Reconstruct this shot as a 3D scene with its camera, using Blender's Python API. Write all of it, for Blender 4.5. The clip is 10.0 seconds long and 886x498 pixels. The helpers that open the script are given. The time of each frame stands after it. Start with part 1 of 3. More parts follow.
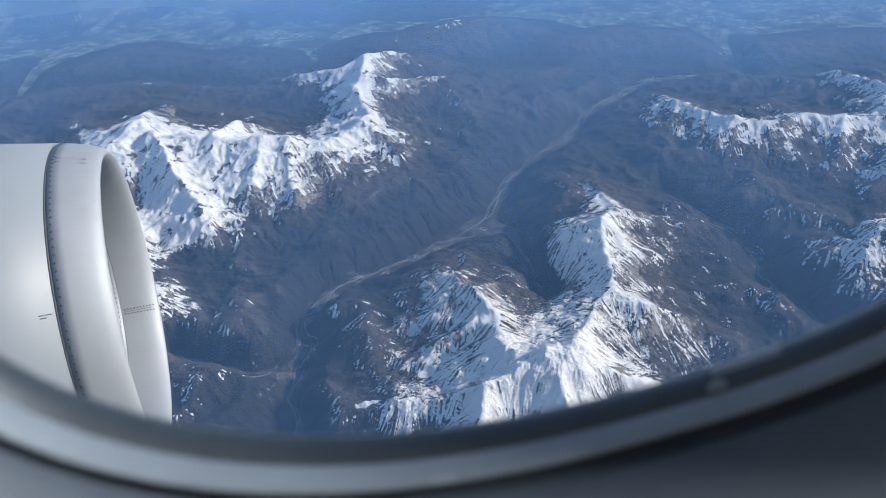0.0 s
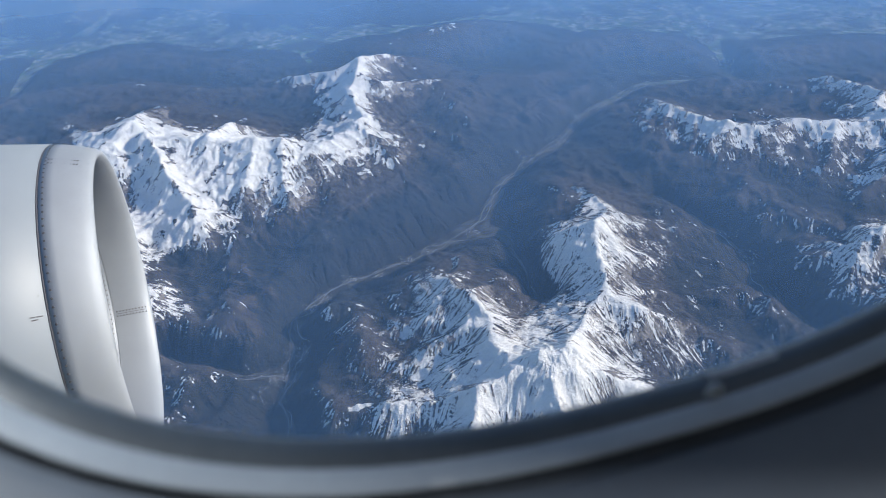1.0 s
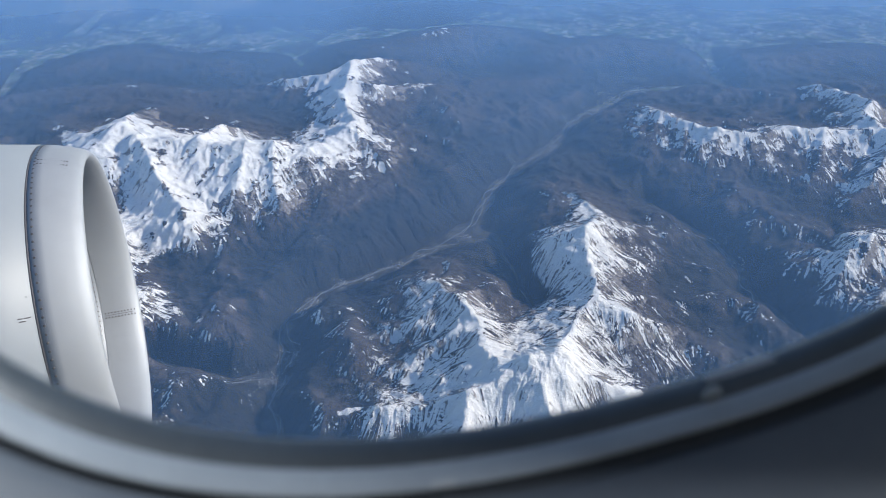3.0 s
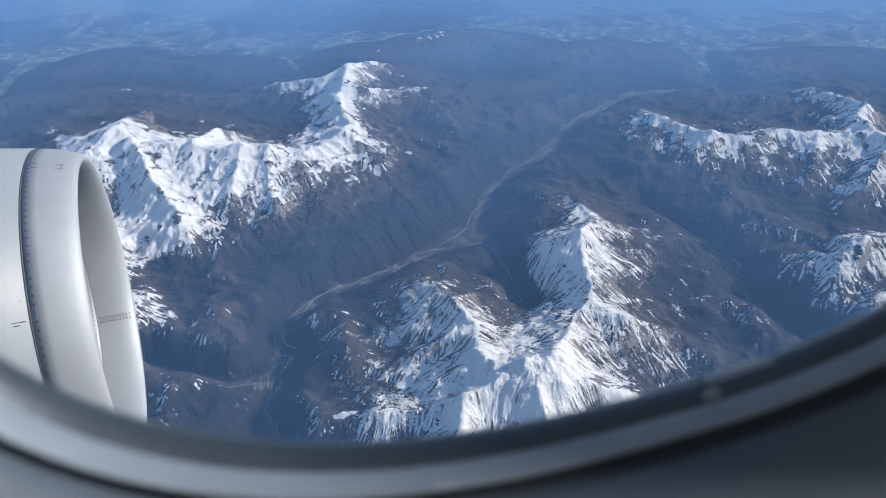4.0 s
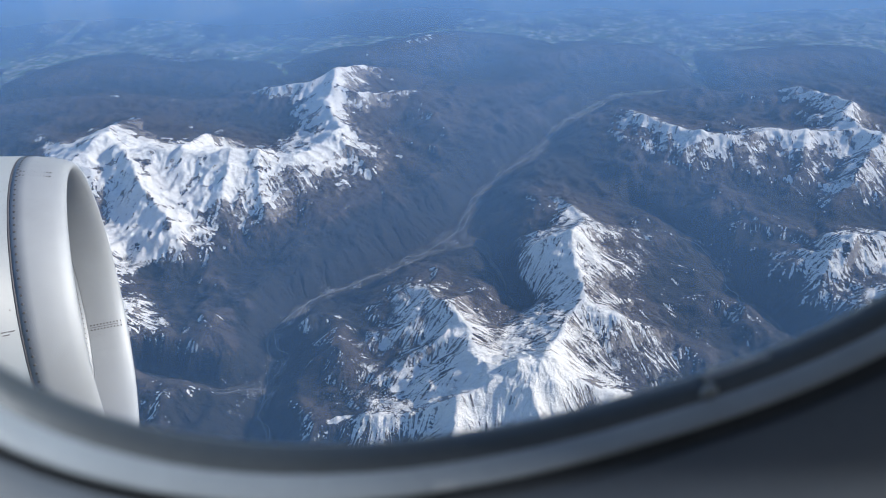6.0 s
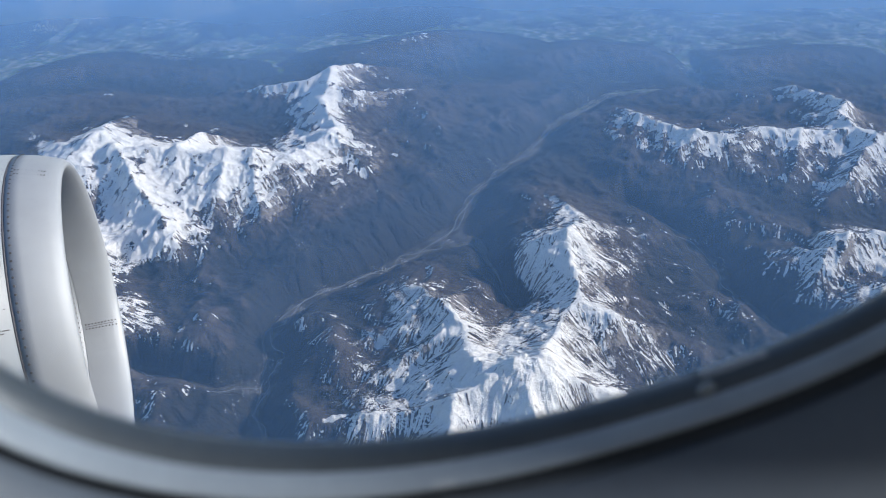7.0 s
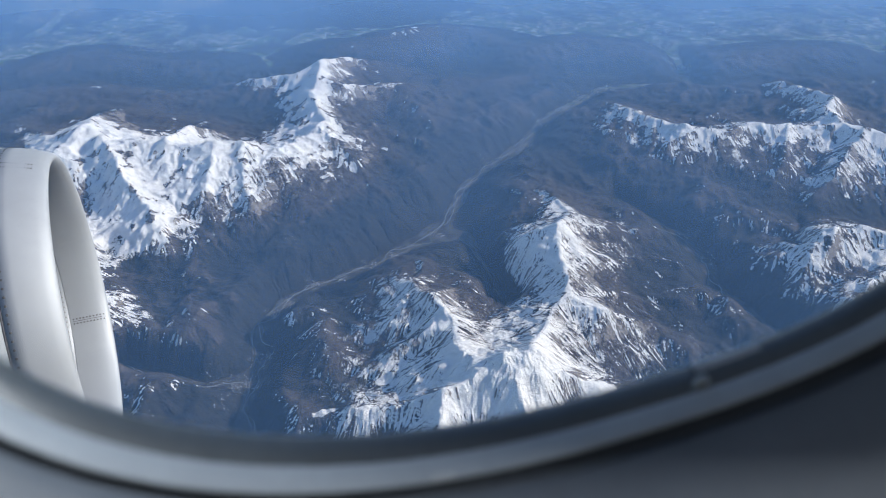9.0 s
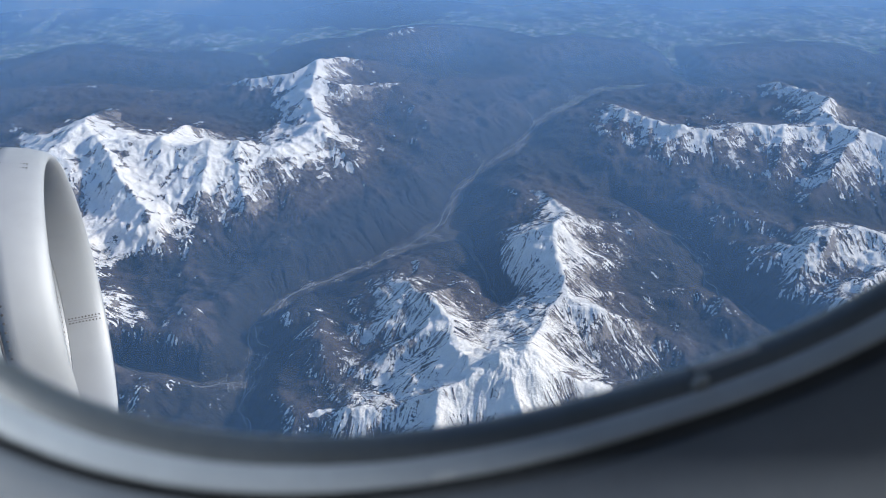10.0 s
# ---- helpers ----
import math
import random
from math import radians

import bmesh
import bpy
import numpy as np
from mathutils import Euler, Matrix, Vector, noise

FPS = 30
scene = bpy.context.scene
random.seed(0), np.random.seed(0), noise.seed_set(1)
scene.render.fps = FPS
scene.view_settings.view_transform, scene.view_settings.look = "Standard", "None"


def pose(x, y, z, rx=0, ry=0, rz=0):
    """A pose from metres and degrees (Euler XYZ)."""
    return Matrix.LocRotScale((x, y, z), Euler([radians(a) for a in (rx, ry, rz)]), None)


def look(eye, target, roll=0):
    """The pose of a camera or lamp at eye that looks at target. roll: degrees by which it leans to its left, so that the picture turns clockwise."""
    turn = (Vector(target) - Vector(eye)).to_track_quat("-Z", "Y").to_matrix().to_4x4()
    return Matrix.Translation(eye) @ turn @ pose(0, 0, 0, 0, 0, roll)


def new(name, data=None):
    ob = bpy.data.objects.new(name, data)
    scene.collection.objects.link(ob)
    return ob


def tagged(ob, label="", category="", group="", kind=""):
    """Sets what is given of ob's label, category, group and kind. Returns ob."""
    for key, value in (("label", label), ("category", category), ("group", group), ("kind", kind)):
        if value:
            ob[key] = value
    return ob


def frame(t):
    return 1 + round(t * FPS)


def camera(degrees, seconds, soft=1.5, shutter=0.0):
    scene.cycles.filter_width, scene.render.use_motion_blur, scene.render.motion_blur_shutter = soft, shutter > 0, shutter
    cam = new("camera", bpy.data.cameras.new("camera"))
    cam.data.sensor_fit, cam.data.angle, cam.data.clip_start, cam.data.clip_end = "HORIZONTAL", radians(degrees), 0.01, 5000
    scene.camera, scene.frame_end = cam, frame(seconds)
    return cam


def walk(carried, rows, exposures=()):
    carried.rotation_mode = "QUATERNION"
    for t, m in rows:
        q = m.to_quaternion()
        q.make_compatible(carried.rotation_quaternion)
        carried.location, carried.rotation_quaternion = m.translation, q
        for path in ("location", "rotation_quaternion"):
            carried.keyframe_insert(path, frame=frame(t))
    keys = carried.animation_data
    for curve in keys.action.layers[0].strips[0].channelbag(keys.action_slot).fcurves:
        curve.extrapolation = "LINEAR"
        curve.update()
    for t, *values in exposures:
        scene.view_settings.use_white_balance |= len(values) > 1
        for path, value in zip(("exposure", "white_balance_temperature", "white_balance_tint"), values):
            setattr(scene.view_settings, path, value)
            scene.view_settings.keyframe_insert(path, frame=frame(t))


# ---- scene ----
# ---- camera: it is held a hand's width from an aircraft window and swings slowly after the ground ----
cam = camera(64.3, 10.0, soft=0.7)
cam.data.dof.use_dof, cam.data.dof.focus_distance, cam.data.dof.aperture_fstop = True, 600.0, 11.0
ALTITUDE = 790.3
PATH = [
    (0, 0.0065, 0.0, 0.0002, -34.74, -2.20, -16.52),
    (0.5, 0.0056, 0.0, 0.0004, -34.66, -1.96, -16.92),
    (1, 0.0050, 0.0, 0.0007, -34.51, -1.61, -17.16),
    (1.5, 0.0042, 0.0, 0.0010, -34.42, -1.43, -17.31),
    (2, 0.0032, 0.0, 0.0009, -34.35, -1.21, -17.50),
    (2.5, 0.0027, 0.0, 0.0006, -34.29, -0.93, -17.78),
    (4, 0.0010, 0.0, 0.0008, -33.93, -0.54, -18.49),
    (4.5, 0.0002, 0.0, 0.0003, -33.84, -0.71, -18.64),
    (5, -0.0001, 0.0, 0.0001, -33.81, -0.86, -18.79),
    (5.5, -0.0001, 0.0, 0.0002, -33.69, -0.91, -19.06),
    (7, -0.0011, 0.0, 0.0004, -33.82, -0.67, -19.74),
    (7.5, -0.0018, 0.0, 0.0006, -33.91, -0.50, -20.02),
    (8, -0.0022, 0.0, 0.0008, -34.05, -0.33, -20.32),
    (8.5, -0.0029, 0.0, 0.0007, -34.20, -0.20, -20.53),
    (9, -0.0033, 0.0, 0.0011, -34.28, -0.04, -20.72),
    (9.5, -0.0040, 0.0, 0.0012, -34.31, 0.08, -20.89),
    (10, -0.0045, 0.0, 0.0014, -34.26, 0.23, -21.08),
]
walk(cam, [(t, pose(x, y, ALTITUDE + z, 90 + pitch, 0, yaw) @ pose(0, 0, 0, 0, 0, roll)) for t, x, y, z, pitch, roll, yaw in PATH],
     [(0, 0.67), (10, 0.67)])

# ---- world and sun ----
SUN_AZ, SUN_EL = 102.0, 27.0          # degrees, azimuth from +Y towards +X
world = bpy.data.worlds.new("sky")
scene.world = world
world.use_nodes = True
wn = world.node_tree
sky = wn.nodes.new("ShaderNodeTexSky")
sky.sky_type, sky.sun_disc = "NISHITA", False
sky.sun_elevation, sky.sun_rotation = radians(SUN_EL), radians(SUN_AZ)
sky.altitude, sky.air_density, sky.dust_density, sky.ozone_density = 3000, 1.3, 2.5, 2.5
wn.nodes["Background"].inputs[1].default_value = 0.12
wn.links.new(sky.outputs[0], wn.nodes["Background"].inputs[0])

sun = new("sun", bpy.data.lights.new("sun", "SUN"))
sun.data.energy, sun.data.angle, sun.data.color = 4.0, radians(0.53), (1.0, 0.925, 0.825)
az, el = radians(SUN_AZ), radians(SUN_EL)
SUN_WAY = Vector((math.sin(az) * math.cos(el), math.cos(az) * math.cos(el), math.sin(el)))
sun.matrix_world = look(tuple(SUN_WAY * 50 + Vector((0, 0, ALTITUDE))), (0, 0, ALTITUDE))


# ---- materials ----
def material(name):
    m = bpy.data.materials.new(name)
    m.use_nodes = True
    return m, m.node_tree.nodes, m.node_tree.links, m.node_tree.nodes["Principled BSDF"]


def node(nodes, kind, **values):
    n = nodes.new(kind)
    for key, value in values.items():
        n.inputs[key.replace("_", " ")].default_value = value
    return n


def mix(nodes, links, fac, a, b, blend="MIX"):
    n = nodes.new("ShaderNodeMix")
    n.data_type, n.blend_type = "RGBA", blend
    for socket, value in ((n.inputs[0], fac), (n.inputs[6], a), (n.inputs[7], b)):
        if isinstance(value, bpy.types.NodeSocket):
            links.new(value, socket)
        elif isinstance(value, (int, float)):
            socket.default_value = value
        else:
            socket.default_value = (*value, 1)
    return n.outputs[2]


def ramp(nodes, links, source, low, high):
    n = nodes.new("ShaderNodeMapRange")
    n.interpolation_type = "SMOOTHSTEP"
    links.new(source, n.inputs[0])
    n.inputs[1].default_value, n.inputs[2].default_value = low, high
    return n.outputs[0]


def math_node(nodes, links, op, a, b):
    n = nodes.new("ShaderNodeMath")
    n.operation = op
    for socket, value in zip(n.inputs, (a, b)):
        if isinstance(value, bpy.types.NodeSocket):
            links.new(value, socket)
        else:
            socket.default_value = value
    return n.outputs[0]


def plain(name, colour, rough, metal=0.0, scale=40.0, vary=0.12, bump=0.0, fine=6.0):
    """A surface with a grain and, larger, a faint cloud of wear in it."""
    m, nodes, links, bsdf = material(name)
    where = nodes.new("ShaderNodeTexCoord").outputs["Object"]
    big, small = node(nodes, "ShaderNodeTexNoise", Scale=scale, Detail=4.0), node(nodes, "ShaderNodeTexNoise", Scale=scale * fine, Detail=5.0)
    links.new(where, big.inputs["Vector"]), links.new(where, small.inputs["Vector"])
    dark = tuple(c * (1 - vary) for c in colour)
    light = tuple(min(1, c * (1 + vary)) for c in colour)
    c1 = mix(nodes, links, ramp(nodes, links, big.outputs[0], 0.35, 0.65), dark, light)
    c2 = mix(nodes, links, ramp(nodes, links, small.outputs[0], 0.3, 0.7), tuple(c * (1 - vary * 0.6) for c in colour), light)
    links.new(mix(nodes, links, 0.5, c1, c2), bsdf.inputs["Base Color"])
    r = nodes.new("ShaderNodeMapRange")
    links.new(big.outputs[0], r.inputs[0])
    r.inputs[3].default_value, r.inputs[4].default_value = rough * 0.85, min(1, rough * 1.15)
    links.new(r.outputs[0], bsdf.inputs["Roughness"])
    bsdf.inputs["Metallic"].default_value = metal
    if bump:
        b = node(nodes, "ShaderNodeBump", Strength=bump, Distance=0.001)
        links.new(small.outputs[0], b.inputs["Height"])
        links.new(b.outputs[0], bsdf.inputs["Normal"])
    return m


def land_material():
    m, nodes, links, bsdf = material("mountain_land")
    where = nodes.new("ShaderNodeNewGeometry").outputs["Position"]

    def attribute(name):
        n = nodes.new("ShaderNodeAttribute")
        n.attribute_name = name
        return n.outputs["Fac"]

    def noise_tex(scale, detail=6.0, rough=0.6):
        n = node(nodes, "ShaderNodeTexNoise", Scale=scale, Detail=detail, Roughness=rough)
        links.new(where, n.inputs["Vector"])
        return n.outputs[0]
    fine, mid, broad = noise_tex(0.22, 6, 0.65), noise_tex(0.045), noise_tex(0.008, 5)
    grit = noise_tex(0.55, 5, 0.7)
    speck = mix(nodes, links, 0.5, fine, grit)
    # slopes: winter forest, dry grass and scree
    forest = mix(nodes, links, ramp(nodes, links, speck, 0.43, 0.58), (0.007, 0.010, 0.012), (0.036, 0.034, 0.031))
    grass = mix(nodes, links, ramp(nodes, links, speck, 0.42, 0.58), (0.026, 0.023, 0.023), (0.086, 0.072, 0.067))
    rock = mix(nodes, links, ramp(nodes, links, fine, 0.3, 0.7), (0.10, 0.088, 0.08), (0.27, 0.24, 0.218))
    wood = math_node(nodes, links, "ADD", attribute("forest"), math_node(nodes, links, "MULTIPLY", math_node(nodes, links, "SUBTRACT", mid, 0.5), 0.9))
    c = mix(nodes, links, ramp(nodes, links, wood, 0.42, 0.60), grass, forest)
    stony = math_node(nodes, links, "ADD", attribute("rock"), math_node(nodes, links, "MULTIPLY", math_node(nodes, links, "SUBTRACT", fine, 0.5), 1.2))
    c = mix(nodes, links, ramp(nodes, links, stony, 0.45, 0.75), c, rock)
    # fields on the flat land
    cells = node(nodes, "ShaderNodeTexVoronoi", Scale=0.055)
    cells.distance = "CHEBYCHEV"
    links.new(where, cells.inputs["Vector"])
    split = nodes.new("ShaderNodeSeparateColor")
    links.new(cells.outputs["Color"], split.inputs[0])
    field = mix(nodes, links, split.outputs[0], (0.08, 0.10, 0.06), (0.36, 0.34, 0.28))
    field = mix(nodes, links, ramp(nodes, links, split.outputs[1], 0.55, 0.6), field, (0.10, 0.14, 0.07))
    field = mix(nodes, links, ramp(nodes, links, math_node(nodes, links, "ADD", broad, math_node(nodes, links, "MULTIPLY", fine, 0.25)), 0.60, 0.72), field, (0.05, 0.055, 0.042))
    meadow = mix(nodes, links, split.outputs[0], (0.032, 0.032, 0.030), (0.086, 0.080, 0.074))
    field = mix(nodes, links, attribute("plain"), meadow, field)
    c = mix(nodes, links, ramp(nodes, links, math_node(nodes, links, "ADD", attribute("flat"), math_node(nodes, links, "MULTIPLY", math_node(nodes, links, "SUBTRACT", mid, 0.5), 0.5)), 0.4, 0.6), c, field)
    # snow
    cover = math_node(nodes, links, "ADD", attribute("snow"), math_node(nodes, links, "MULTIPLY", math_node(nodes, links, "SUBTRACT", fine, 0.5), 0.25))
    cover = math_node(nodes, links, "ADD", cover, math_node(nodes, links, "MULTIPLY", math_node(nodes, links, "SUBTRACT", grit, 0.5), 0.95))
    cover = math_node(nodes, links, "ADD", cover, math_node(nodes, links, "MULTIPLY", math_node(nodes, links, "SUBTRACT", mid, 0.5), 0.22))
    snow = ramp(nodes, links, cover, 0.35, 0.66)
    white = mix(nodes, links, ramp(nodes, links, mid, 0.3, 0.7), (0.71, 0.70, 0.68), (0.81, 0.795, 0.76))
    links.new(mix(nodes, links, snow, c, white), bsdf.inputs["Base Color"])
    bsdf.inputs["Roughness"].default_value = 0.9
    bsdf.inputs["Specular IOR Level"].default_value = 0.15
    b = node(nodes, "ShaderNodeBump", Strength=0.9, Distance=4.0)
    links.new(math_node(nodes, links, "ADD", fine, math_node(nodes, links, "MULTIPLY", grit, 0.5)), b.inputs["Height"])
    links.new(b.outputs[0], bsdf.inputs["Normal"])
    return m


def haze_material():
    """A see-through sheet with blue haze painted in: lets most light by."""
    m, nodes, links, bsdf = material("painted_haze")
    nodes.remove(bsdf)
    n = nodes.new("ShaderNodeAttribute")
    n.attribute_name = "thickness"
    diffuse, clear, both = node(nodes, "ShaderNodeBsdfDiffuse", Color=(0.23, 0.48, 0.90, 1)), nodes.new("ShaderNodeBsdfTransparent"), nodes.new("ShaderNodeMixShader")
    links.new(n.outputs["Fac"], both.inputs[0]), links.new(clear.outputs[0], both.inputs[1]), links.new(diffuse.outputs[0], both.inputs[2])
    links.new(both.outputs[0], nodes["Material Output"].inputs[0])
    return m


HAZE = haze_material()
LAND = land_material()
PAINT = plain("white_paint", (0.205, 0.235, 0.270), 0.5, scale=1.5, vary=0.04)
LIP = plain("satin_metal", (0.32, 0.345, 0.378), 0.62, metal=0.35, scale=2.0, vary=0.06)
LINER = plain("inlet_liner", (0.185, 0.205, 0.232), 0.5, metal=0.25, scale=2.5, vary=0.08)
SEAM = plain("dark_sealant", (0.10, 0.10, 0.11), 0.6, scale=20)
RIVET = plain("rivet_metal", (0.07, 0.07, 0.075), 0.6, metal=0.0, scale=30)
GASKET = plain("rubber_gasket", (0.062, 0.072, 0.082), 0.38, scale=60, bump=0.2)
BEZEL = plain("moulded_plastic", (0.30, 0.325, 0.35), 0.36, scale=50, vary=0.06, bump=0.15)
# pale base colour that imitates glare on the window seal and ring
GLARE = plain("painted_glare", (0.36, 0.37, 0.38), 0.5, scale=90, vary=0.2)
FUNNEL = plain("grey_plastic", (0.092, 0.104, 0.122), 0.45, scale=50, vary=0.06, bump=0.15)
GROOVE = plain("dark_groove", (0.040, 0.048, 0.062), 0.6, scale=60)
PANEL = plain("cabin_panel", (0.36, 0.365, 0.37), 0.6, scale=60, vary=0.05, bump=0.3)


def glass_material():
    """A thin clear sheet: it lets the view by and mirrors a little of the cabin."""
    m, nodes, links, bsdf = material("clear_acrylic")
    nodes.remove(bsdf)
    clear, gloss, both = node(nodes, "ShaderNodeBsdfTransparent", Color=(0.985, 0.99, 0.995, 1)), node(nodes, "ShaderNodeBsdfGlossy", Roughness=0.03), nodes.new("ShaderNodeMixShader")
    both.inputs[0].default_value = 0.02
    links.new(clear.outputs[0], both.inputs[1]), links.new(gloss.outputs[0], both.inputs[2])
    links.new(both.outputs[0], nodes["Material Output"].inputs[0])
    return m


GLASS = glass_material()
CARPET = plain("cabin_carpet", (0.20, 0.21, 0.24), 0.95, scale=30, vary=0.3)


# ---- mesh helpers ----
def put(name, bm, mat, parent=None, label="", smooth=True):
    data = bpy.data.meshes.new(name)
    bm.to_mesh(data)
    bm.free()
    for p in data.polygons:
        p.use_smooth = smooth
    data.materials.append(mat)
    ob = new(name, data)
    ob.parent = parent
    return tagged(ob, label)


def part(name, bm, mat, parent, label="", smooth=True):
    return put(name, bm, mat, parent, label, smooth)


def loft(rings, closed=True, cap_first=False, cap_last=False):
    bm = bmesh.new()
    rows = [[bm.verts.new(p) for p in ring] for ring in rings]
    n = len(rows[0])
    for a, b in zip(rows, rows[1:]):
        for i in range(n if closed else n - 1):
            j = (i + 1) % n
            bm.faces.new((a[i], a[j], b[j], b[i]))
    if cap_first:
        bm.faces.new(rows[0])
    if cap_last:
        bm.faces.new(rows[-1][::-1])
    bm.normal_update()
    return bm


def box(x0, x1, y0, y1, z0, z1):
    bm = bmesh.new()
    bmesh.ops.create_cube(bm, size=1)
    bmesh.ops.transform(bm, matrix=Matrix.LocRotScale(((x0 + x1) / 2, (y0 + y1) / 2, (z0 + z1) / 2), None, (x1 - x0, y1 - y0, z1 - z0)), verts=bm.verts)
    return bm


# ---- land: ridges (reach, crest points) and valleys (half width, bed points), a tenth of the true size ----
RIDGES = {
    "west_low_crest": (100, [(-330, 1350, 112), (-290, 1180, 102), (-234, 1012, 92), (-212, 877, 60), (-190, 800, 28)]),
    "near_west": (130, [(275, 949, 55), (278, 908, 75), (298, 837, 88), (302, 767, 95), (290, 692, 100), (302, 653, 104), (330, 632, 109)]),
    "near_crest": (140, [(330, 632, 109), (372, 634, 114), (401, 676, 104), (449, 720, 95), (496, 752, 91), (524, 805, 97), (561, 916, 110), (630, 972, 92), (646, 1049, 74), (657, 1125, 57), (677, 1238, 36)]),
    "near_east": (110, [(496, 752, 91), (525, 715, 92), (564, 697, 80), (618, 678, 52), (674, 657, 24)]),
    "near_south": (85, [(372, 634, 114), (330, 597, 114), (330, 550, 114), (331, 502, 108), (334, 449, 95)]),
    "near_patch": (75, [(364, 598, 112), (420, 594, 93), (452, 580, 88), (497, 575, 66), (543, 540, 40)]),
    "near_front": (75, [(330, 632, 109), (284, 637, 103), (239, 627, 94), (211, 584, 92), (177, 545, 80)]),
    "near_spur": (60, [(239, 627, 94), (181, 648, 70), (124, 673, 58), (83, 698, 48), (50, 704, 24)]),
    "near_patches": (60, [(272, 767, 82), (214, 758, 62), (171, 734, 40), (139, 747, 22)]),
    "near_north": (95, [(561, 916, 110), (514, 940, 97), (470, 958, 76), (435, 975, 40)]),
    "brown_hill": (80, [(295, 915, 70), (356, 1000, 44), (339, 1046, 28)]),
    "brown_spur": (70, [(298, 837, 88), (367, 888, 56), (396, 882, 40)]),
    "west_crest": (210, [(-387, 1506, 95), (-300, 1556, 108), (-234, 1641, 114), (-193, 1572, 112), (-123, 1532, 116), (-65, 1508, 114), (28, 1447, 118), (85, 1435, 114), (155, 1421, 104), (200, 1453, 97), (258, 1497, 96)]),
    "peak_crest": (115, [(258, 1497, 96), (290, 1554, 99), (288, 1635, 96), (296, 1726, 99), (330, 1820, 107), (358, 1902, 117), (445, 1971, 94), (516, 1983, 74)]),
    "west_peak": (90, [(-65, 1508, 118), (-14, 1600, 108), (12, 1598, 96)]),
    "west_north": (95, [(357, 1899, 114), (280, 1887, 96), (169, 1952, 72), (93, 2012, 46)]),
    "west_east": (95, [(334, 1813, 108), (376, 1758, 98), (459, 1779, 82), (562, 1799, 68), (631, 1806, 44)]),
    "west_spur": (90, [(258, 1497, 96), (297, 1440, 90), (312, 1368, 72), (321, 1322, 44)]),
    "west_rib": (90, [(28, 1447, 122), (2, 1354, 90), (-17, 1283, 70), (-5, 1247, 44)]),
    "west_rib_b": (90, [(-193, 1572, 120), (-158, 1411, 106), (-112, 1252, 88), (-92, 1203, 62), (-94, 1142, 34)]),
    "west_rib_c": (90, [(85, 1435, 116), (70, 1322, 86), (67, 1254, 72), (93, 1233, 46)]),
    "west_low": (120, [(-94, 1142, 36), (-26, 1076, 26), (13, 1009, 14)]),
    "west_mid": (110, [(136, 1398, 90), (161, 1287, 60), (194, 1180, 34), (216, 1133, 18)]),
    "west_gorge": (90, [(325, 1309, 50), (357, 1211, 34), (367, 1167, 16)]),
    "gorge_east": (110, [(554, 1776, 66), (556, 1552, 50), (532, 1371, 30), (539, 1316, 12)]),
    "west_back": (150, [(-234, 1641, 127), (-206, 1811, 88), (-166, 1857, 74), (-117, 1813, 62), (44, 1733, 60)]),
    "west_edge": (140, [(-500, 1882, 34), (-459, 1894, 48), (-388, 1869, 58), (-313, 1670, 88)]),
    "foot_a": (136, [(-455, 2341, 48), (-315, 2441, 51), (-145, 2318, 51), (37, 2231, 45)]),
    "foot_b": (120, [(-478, 2122, 48), (-314, 2108, 57), (-118, 2014, 54), (26, 1904, 48)]),
    "foot_c": (136, [(484, 2214, 50), (654, 2204, 69), (733, 2235, 74), (834, 2263, 60), (933, 2198, 48), (1042, 2029, 36)]),
    "foot_d": (120, [(1058, 1980, 51), (1231, 1995, 54), (1355, 1921, 51), (1406, 1821, 33)]),
    "foot_e": (120, [(1522, 1779, 45), (1581, 1681, 54), (1793, 1699, 45), (1987, 1664, 39)]),
    "foot_f": (104, [(687, 1819, 52), (813, 1781, 46), (964, 1792, 36), (1108, 1775, 18)]),
    "foot_g": (200, [(237, 2869, 26), (455, 2849, 30), (792, 2728, 30), (972, 2768, 24)]),
    "foot_h": (200, [(-818, 3068, 24), (-593, 3118, 28), (-309, 3116, 20)]),
    "east_crest": (140, [(1031, 1567, 30), (1036, 1482, 56), (1017, 1381, 83), (1038, 1293, 86), (1066, 1225, 90), (1144, 1183, 92), (1237, 1181, 92), (1304, 1146, 90), (1372, 1113, 90), (1411, 1097, 96), (1431, 1047, 100), (1475, 970, 102), (1561, 877, 92)]),
    "east_back": (110, [(1411, 1097, 96), (1462, 1187, 100), (1511, 1227, 104), (1527, 1304, 88), (1536, 1412, 76), (1506, 1443, 56)]),
    "east_rib": (90, [(1304, 1146, 90), (1202, 1040, 66), (1127, 991, 36)]),
    "east_rib_b": (90, [(1431, 1047, 100), (1271, 961, 78), (1187, 925, 46), (1113, 916, 26)]),
    "east_rib_c": (80, [(1066, 1225, 90), (995, 1178, 52), (882, 1158, 26)]),
    "east_near": (120, [(978, 833, 40), (973, 767, 68), (989, 746, 87), (1039, 753, 94), (1097, 736, 97), (1161, 676, 95)]),
    "east_near_rib": (70, [(1039, 753, 94), (972, 700, 66), (937, 689, 34)]),
    "east_near_b": (90, [(1161, 676, 95), (1039, 632, 84), (946, 608, 74), (890, 577, 50)]),
    "mid_hill": (90, [(787, 1122, 42), (820, 1064, 32), (856, 1010, 14)]),
    "forest_hill": (110, [(657, 1125, 57), (600, 1205, 36), (531, 1199, 18)]),
}
